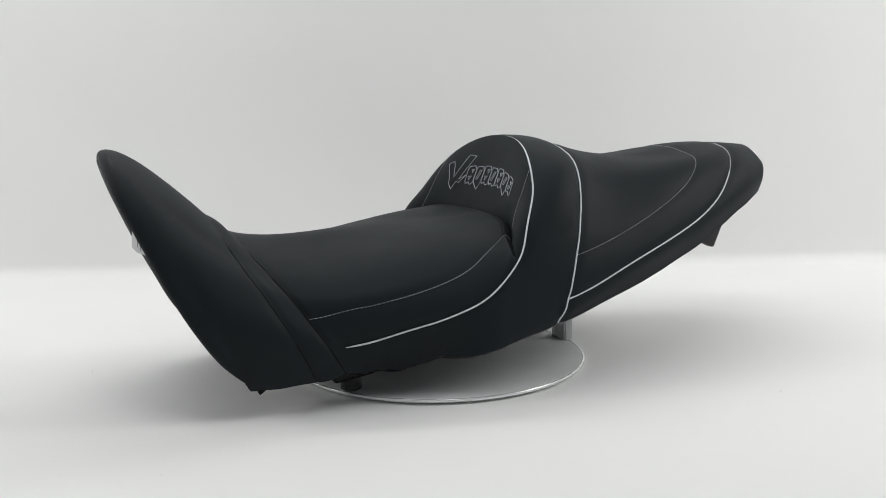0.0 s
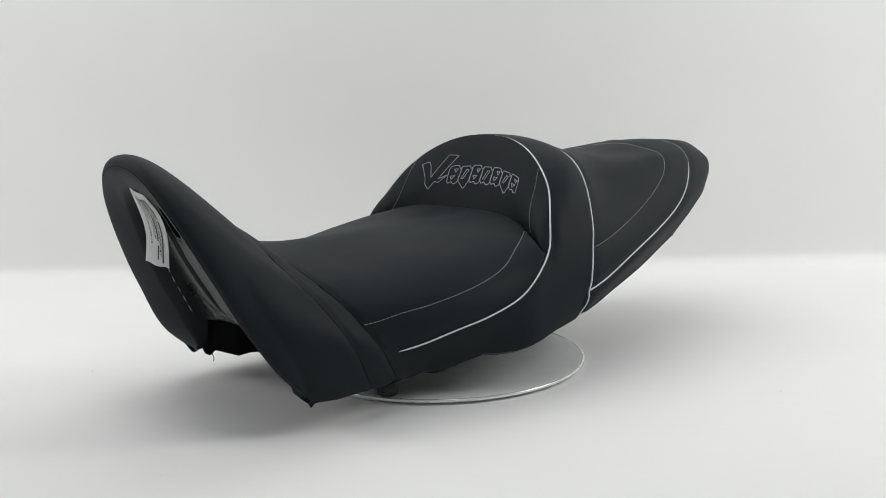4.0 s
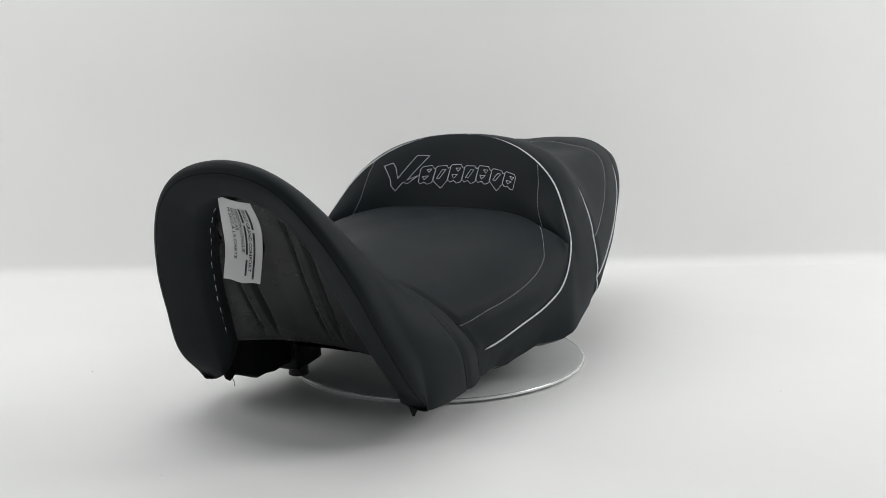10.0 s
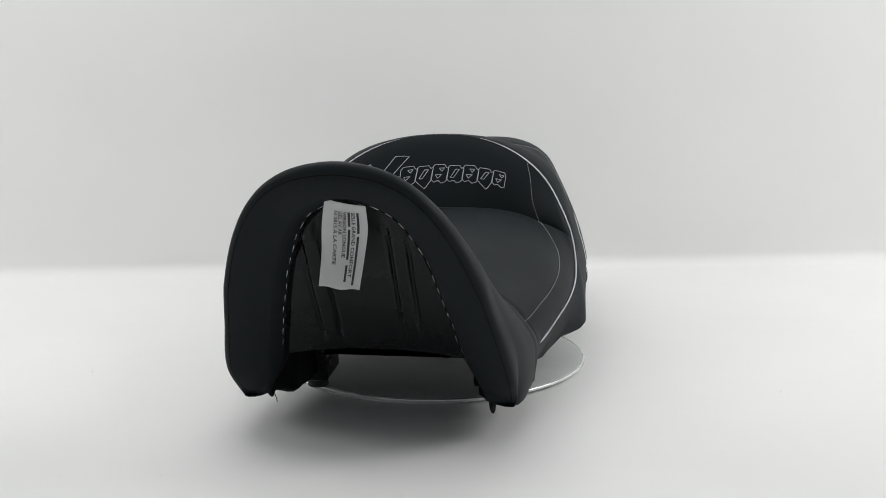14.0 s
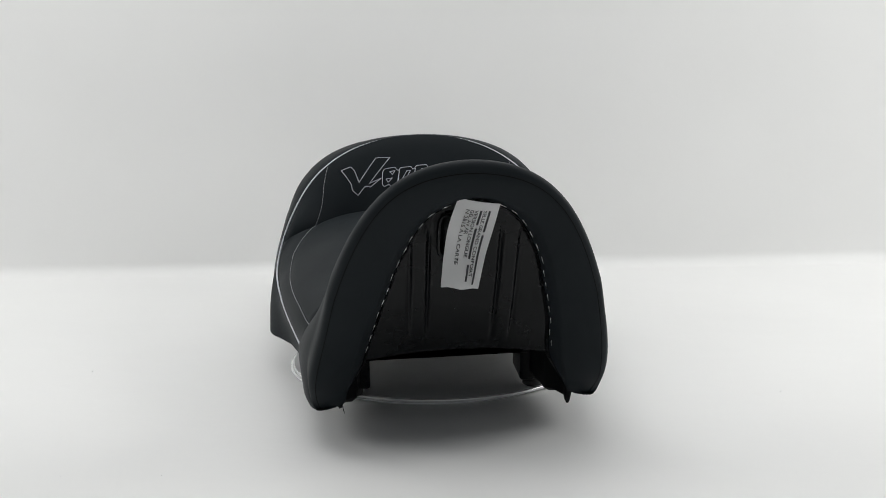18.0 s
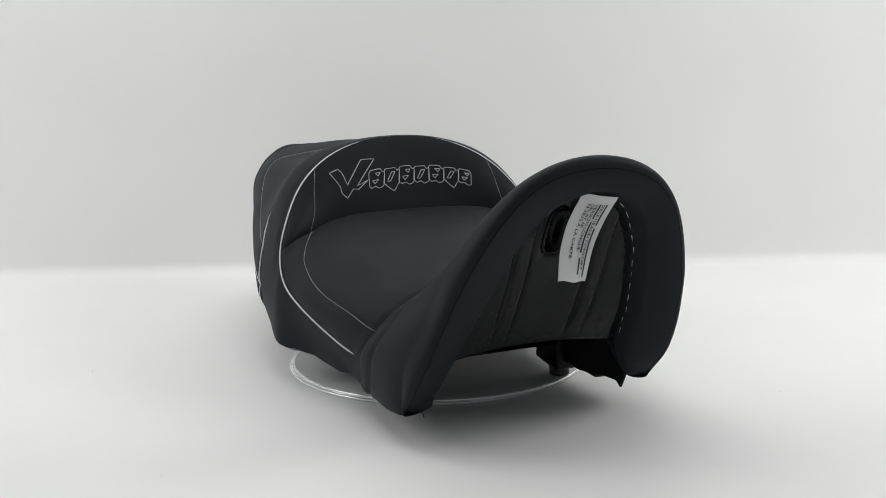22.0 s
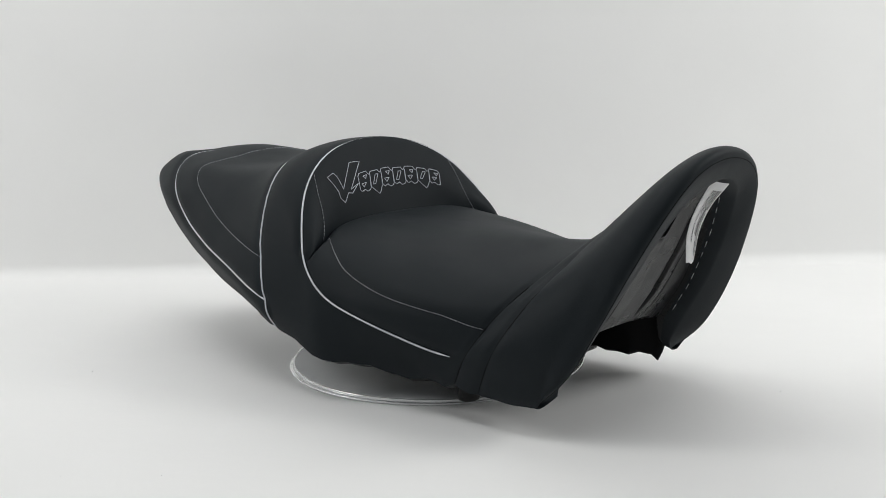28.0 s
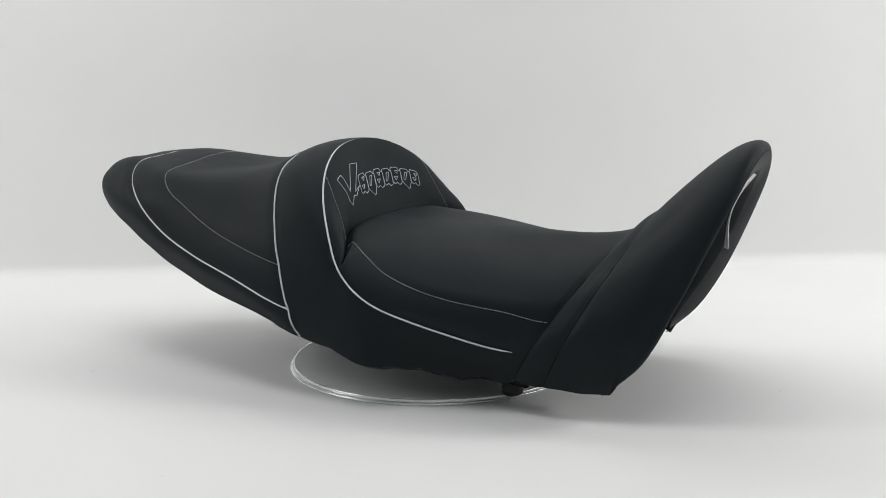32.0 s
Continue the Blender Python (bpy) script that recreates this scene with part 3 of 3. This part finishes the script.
def emblem(seat):
    """Embroidered outline on the lumbar face: plain angular shapes."""
    shapes = [
        ((12.758, -1.47), (12.744, -1.29), (12.66, -1.22), (12.47, -1.15), (12.75, -0.82), (12.72, -0.56), (12.42, -0.95), (12.463, -0.72), (12.37, -0.93), (12.395, -1.04), (12.29, -1.18), (12.39, -1.29), (12.48, -1.30)),
    ]
    # a jagged band beside it: one outline with two spikes, slanted strokes and slits within
    cells = [(-0.72 + 0.296 * k, 12.575 + 0.004 * k - 0.012 * (k % 2), 12.345 + 0.007 * k) for k in range(7)]
    top, low = [], []
    for k, (v, hi, lo) in enumerate(cells):
        top += [(hi - 0.035, v + 0.02), (hi, v + 0.06), (hi + 0.006, v + 0.25), (hi - 0.03, v + 0.285)]
        low += [(lo + 0.03, v + 0.01), (lo, v + 0.05)]
        low += [(lo - 0.075, v + 0.17), (lo - 0.055, v + 0.21)] if k in (1, 5) else [(lo + 0.022, v + 0.13), (lo - 0.012, v + 0.19)]
        low += [(lo + 0.004, v + 0.26)]
        slant = 0.05
        if k % 2:
            shapes.append(((hi - 0.045, v + 0.12 + slant), (hi - 0.045, v + 0.19 + slant), (lo + 0.055, v + 0.13), (lo + 0.055, v + 0.07)))
        else:
            shapes.append(((hi - 0.045, v + 0.10 + slant), (hi - 0.040, v + 0.20 + slant), (hi - 0.085, v + 0.15 + slant)))
            shapes.append(((lo + 0.095, v + 0.08), (lo + 0.100, v + 0.20), (lo + 0.050, v + 0.12)))
        if k:
            shapes.append(((hi - 0.035, v + 0.035), (lo + 0.04, v - 0.005), (lo + 0.03, v + 0.005)))
    shapes.append(tuple(top + low[::-1]))
    for k, shape in enumerate(shapes):
        pts = []
        ring = tuple(shape) + tuple(shape[:1])
        for (u0, v0), (u1, v1) in zip(ring, ring[1:]):
            for q in range(6):
                pts.append(at(u0 + (u1 - u0) * q / 6, v0 + (v1 - v0) * q / 6, 0.0004))
        pts.append(pts[0])
        tube("embroidery", pts, 0.00042, THREAD_PALE, seat, "pale grey embroidered outline" if k == 0 else "", sides=6)


def build_seat():
    seat = tagged(new("motorcycle_seat"), "black vinyl motorcycle seat with silver piping on a turntable", "motorcycle seat")
    tail_v = np.array([(float(u), float(v)) for u, v in spline(TAIL_PIPE, 14)])
    inside = lambda u, v: v < np.interp(u, tail_v[:, 0], tail_v[:, 1]) and u < 20.45
    panel("nose_cover", lambda u, v: u < SEAM_A, seat, VINYL)
    panel("strap_panel", lambda u, v: SEAM_A < u < SEAM_B, seat, VINYL)
    panel("rider_cushion", lambda u, v: SEAM_B < u < CREASE and v < PIPE_V(u), seat, VINYL)
    panel("lumbar_face", lambda u, v: CREASE < u < ARCH and v < PIPE_V(u), seat, VINYL)
    panel("side_bolster", lambda u, v: (SEAM_B < u < ARCH and v > PIPE_V(u)) or ARCH < u < BELT, seat, VINYL)
    panel("pillion_cushion", lambda u, v: u > BELT and inside(u, v), seat, VINYL)
    panel("pillion_side", lambda u, v: u > BELT and not inside(u, v), seat, VINYL)
    # closed end of the tail
    end = [tuple(p) for p in GRID[-1]]
    verts = end + [(x, -y, z) for x, y, z in end[:0:-1]]
    bm = bmesh.new()
    bm.faces.new([bm.verts.new(v) for v in verts])
    part("tail_end", bm, VINYL, seat)
    build_nose_front(seat)
    build_pan(seat)
    build_feet(seat)
    for s in (1, -1):
        tube("piping", smooth_run([at(u, s * v, 0.0015) for u, v in side_pipe()]), 0.00098, PIPING, seat, "silver-grey piping", taper=0.03)
        tube("tail_piping", smooth_run(sewn(TAIL_PIPE, s, 0.0007)), 0.00098, PIPING, seat, "silver-grey piping")
        stitches("tail_stitching", TAIL_STITCH, s, seat)
        stitches("rider_stitching", RIDER_STITCH, s, seat)
        stitches("lumbar_stitching", FACE_STITCH, s, seat)
    for u, s, v0 in ((4.0, 1, 1.0), (5.0, 1, 1.3), (4.0, -1, 1.7), (5.0, -1, 2.2)):
        tube("seam", smooth_run([at(u, s * (v0 + (5.98 - v0) * k / 70), 0.0002) for k in range(71)], 12), 0.0005, SEAM, seat, sides=6, taper=0.15)
    tube("rim_seam", [at(0.10, 5.9 - 11.8 * k / 140, 0.0) for k in range(141)], 0.0004, SEAM, seat, sides=6)
    tube("belt_piping", [at(15.0, 6 - 12 * k / 120, 0.0006) for k in range(121)], 0.00098, PIPING, seat, "silver-grey piping")
    emblem(seat)
    return seat


SEAT = build_seat()


def build_label(seat):
    """Cloth label hanging in the nose opening, printed along its length."""
    edges = [spline(e, 12) for e in (((0.3596, -0.0094, 0.2362), (0.3480, -0.0165, 0.2122), (0.3420, -0.0200, 0.1867), (0.3420, -0.0235, 0.1600)), ((0.3581, 0.0248, 0.2303), (0.3426, 0.0215, 0.2074), (0.3335, 0.0153, 0.1831), (0.3320, 0.0092, 0.1548)))]

    def on(f, g, lift=0.0):
        """f across from the first long edge, g down."""
        a, b = (np.array([np.interp(g * 36, np.arange(37), e[:, k]) for k in range(3)]) for e in edges)
        p = a * (1 - f) + b * f
        up = np.array([edges[0][min(36, int(g * 36) + 1)][k] - edges[0][max(0, int(g * 36) - 1)][k] for k in range(3)])
        n = Vector(np.cross(b - a, up)).normalized()
        n = n if n.x > 0 else -n
        ripple = 0.0014 * math.sin(math.pi * f) + 0.0006 * math.sin(7.0 * g + 2.5 * f)
        return Vector(p) + n * (ripple + lift) + Vector((0, 0, 0.0007 * math.sin(9 * f) * g))

    nf, ng = 14, 36
    verts, faces = [], []
    for lift in (0.0, -0.0005):
        verts += [on(i / nf, j / ng, lift) for j in range(ng + 1) for i in range(nf + 1)]
    w = (nf + 1) * (ng + 1)
    for j in range(ng):
        for i in range(nf):
            q = j * (nf + 1) + i
            faces += [(q, q + 1, q + nf + 2, q + nf + 1), (w + q, w + q + nf + 1, w + q + nf + 2, w + q + 1)]
    label = child(mesh_object("label", verts, faces, LABEL), seat, "white printed cloth label")
    names = {0.80: ((0.10, 0.38), (0.42, 0.96)), 0.60: ((0.10, 0.29), (0.33, 0.69), (0.75, 0.92))}
    lines = ((0.80, "", 0.86), (0.70, "SELLE GRAND CONFORT", 0.78), (0.60, "", 0.83), (0.50, "VERSION LONGUE", 0.57), (0.40, "GEL AV AR", 0.31), (0.30, "N 2815 A LA CARTE", 0.66))
    for f, words, length in lines:
        blocks = names.get(f, ())
        if not words:
            # bars in place of a name
            for g0, g1 in blocks:
                vs, fs = [], []
                for k in range(9):
                    g = g0 + (g1 - g0) * k / 8
                    vs += [on(f - 0.026, g, 0.0003), on(f + 0.026, g, 0.0003)]
                    if k:
                        fs.append((2 * k - 2, 2 * k - 1, 2 * k + 1, 2 * k))
                child(mesh_object("print", vs, fs, INK), label)
            continue
        data = bpy.data.curves.new("print", "FONT")
        data.body, data.size, data.resolution_u, data.offset = words, 1.0, 3, 0.018
        tmp = bpy.data.objects.new("print", data)
        scene.collection.objects.link(tmp)
        bpy.context.view_layer.update()
        me = bpy.data.meshes.new_from_object(tmp.evaluated_get(bpy.context.evaluated_depsgraph_get()))
        bpy.data.objects.remove(tmp)
        wide = max(v.co.x for v in me.vertices)
        for v in me.vertices:
            v.co = on(f - 0.040 + v.co.y * 0.112, 0.10 + v.co.x / wide * length, 0.0003)
        me.materials.clear()
        me.materials.append(INK)
        child(new("print", me), label)


build_label(SEAT)


def settle(seat):
    """The hand-sewn cover is a little uneven: the nose askew, the hem wavy, the two sides not quite alike."""
    soft = lambda f: min(1.0, max(0.0, f)) ** 2 * (3 - 2 * min(1.0, max(0.0, f)))
    hem = lambda x: float(np.interp(x, (-0.1, -0.04, 0.0, 0.04, 0.1, 0.15), (0.078, 0.066, 0.058, 0.050, 0.040, 0.036)))
    # the hem hangs unevenly, and not alike on both sides
    waves = {1: ((-0.07, -0.0567, -0.0226, 0.0054, 0.036, 0.0587, 0.08, 0.1009, 0.1198, 0.138, 0.16), (0, -0.001, 0.0005, -0.0015, -0.002, 0.004, 0, -0.005, 0, -0.002, 0)),
             -1: ((-0.09, -0.07, -0.0275, -0.0098, 0.0058, 0.0223, 0.0406, 0.0606, 0.0789, 0.099, 0.118, 0.131, 0.143, 0.16), (-0.002, -0.004, -0.001, -0.005, -0.0077, -0.0073, -0.0037, -0.001, -0.004, -0.0075, -0.002, -0.003, -0.006, 0))}
    for ob in seat.children_recursive:
        for v in ob.data.vertices:
            x, y, z = v.co
            if -0.1 < x < 0.17 and abs(y) > 0.1:
                v.co.z += soft((hem(x) + 0.024 - z) / 0.02) * soft((abs(y) - 0.1) / 0.03) * float(np.interp(x, *waves[1 if y > 0 else -1]))
            if -0.2 < x < 0.05 and y < 0:
                v.co.y -= 0.003 * soft(-y / 0.1) * soft((x + 0.2) / 0.08) * soft((0.05 - x) / 0.06)
            if x < -0.13:
                v.co.z += 0.0035 * max(-1.0, min(1.0, y / 0.04)) * soft((-0.13 - x) / 0.08) * soft((z - 0.19) / 0.03)
            if abs(y) > 0.09 and -0.14 < x < 0.22:
                # the side piping turns up into the arch in a wide curve
                lump = lambda a, b, wa, wb: soft((abs(y) - 0.09) / 0.05) * math.exp(-((x - a) / wa) ** 2 - ((z - b) / wb) ** 2)
                if y > 0:
                    v.co.x += 0.0060 * lump(-0.042, 0.160, 0.032, 0.030) - 0.0025 * lump(-0.058, 0.210, 0.03, 0.025)
                    v.co.z -= 0.0070 * lump(0.018, 0.112, 0.040, 0.035) + 0.0028 * lump(0.065, 0.090, 0.03, 0.03)
                else:
                    v.co.x += 0.0090 * lump(-0.040, 0.157, 0.032, 0.030)
                    v.co.z += 0.0025 * lump(0.130, 0.100, 0.04, 0.03) - 0.0032 * lump(0.018, 0.112, 0.040, 0.035)
            if x < -0.12 and y < 0:
                w = soft((-0.12 - x) / 0.1) * soft(-y / 0.1)
                v.co.z += w * (0.0065 * soft((z - 0.15) / 0.08) - 0.004)
                v.co.y -= 0.002 * w
                if x < -0.25:
                    v.co.y -= 0.0026 * soft(-y / 0.1) * soft((-0.25 - x) / 0.06) * soft((z - 0.17) / 0.03)
                    v.co.z += 0.0055 * math.exp(-((x + 0.405) / 0.038) ** 2 - ((y + 0.065) / 0.035) ** 2) * soft(-y / 0.03) * soft((z - 0.19) / 0.03)
            if x > 0.17 and abs(y) > 0.122:
                # the tips of the legs are rounded under
                v.co.y -= math.copysign(0.005, y) * soft((0.046 - z) / 0.020) ** 1.5 * soft((abs(y) - 0.122) / 0.022) * soft((x - 0.17) / 0.04)
            if x > 0.20:
                w = soft((x - 0.20) / 0.08) * soft((z - 0.06) / 0.06)
                v.co.y += 0.0015 * w
                v.co.x += 0.004 * w * max(0.0, min(1.0, y / 0.08))


settle(SEAT)


def build_turntable():
    table = tagged(new("turntable"), "round white display turntable lying on the backdrop", "turntable")
    lathe("base_ring", ((0.1722, 0.0002), (0.1737, 0.0006), (0.1737, 0.0022), (0.1728, 0.0026), (0.001, 0.0026)), (-0.0020, -0.0040, 0), DISC_RIM, table, n=160)
    lathe("disc", ((0.1715, 0.0030), (0.1722, 0.0058), (0.1715, 0.0061), (0.12, 0.0061), (0.06, 0.0061), (0.001, 0.0061)), (0, 0, 0), DISC, table, n=160)
    lathe("rim", ((0.1724, 0.0030), (0.1741, 0.0031), (0.1747, 0.0035), (0.1747, 0.0056), (0.1741, 0.0064), (0.1728, 0.0065), (0.1722, 0.0062), (0.1722, 0.0030), (0.1724, 0.0030)), (0, 0, 0), DISC_RIM, table, n=160, caps=False)
    # upright bar that carries the back of the seat
    rounded("post", (0.004, 0.030, 0.115), (-0.167, 0.001, 0.0635), STEEL_WHITE, table, "pale painted steel upright", bevel=0.0008)
    rounded("post_flange", (0.010, 0.003, 0.115), (-0.172, 0.0155, 0.0635), STEEL_WHITE, table, bevel=0.0008)
    return table


TABLE = build_turntable()


def build_dust():
    """A few specks lying on the sweep."""
    bm = bmesh.new()
    for x, y, r in ((-0.409, -0.027, 0.0007), (0.361, -0.151, 0.0006), (-0.239, -0.344, 0.0004), (-0.327, -0.341, 0.0004)):
        bmesh.ops.create_icosphere(bm, subdivisions=1, radius=r, matrix=Matrix.Translation((x, y, 0.4 * r)) @ Matrix.Diagonal((1.0, 0.7, 0.5, 1.0)))
    me = bpy.data.meshes.new("dust_specks")
    bm.to_mesh(me)
    bm.free()
    me.materials.append(RUBBER)
    return tagged(new("dust_specks", me), "tiny dark dust specks on the white floor", "dust", kind="stuff")


build_dust()


def motions():
    turn = ((0, -67.05), (3, -55.33), (6, -43.6), (9, -32.0), (13, -15.8), (17, 1.6), (20, 14.4), (23, 26.9), (25, 35.2), (28, 47.4), (30, 55.4), (32, 63.39))
    for t_thing, lean, off in ((SEAT, 0.39, OFF), (TABLE, 0.0, 0.0)):
        lift = pose(0, off, 0.15) @ pose(0, 0, 0, lean) @ pose(0, 0, -0.15)
        walk(t_thing, [(t, pose(0, 0, 0, 0, 0, a - 90) @ lift) for t, a in turn])


motions()
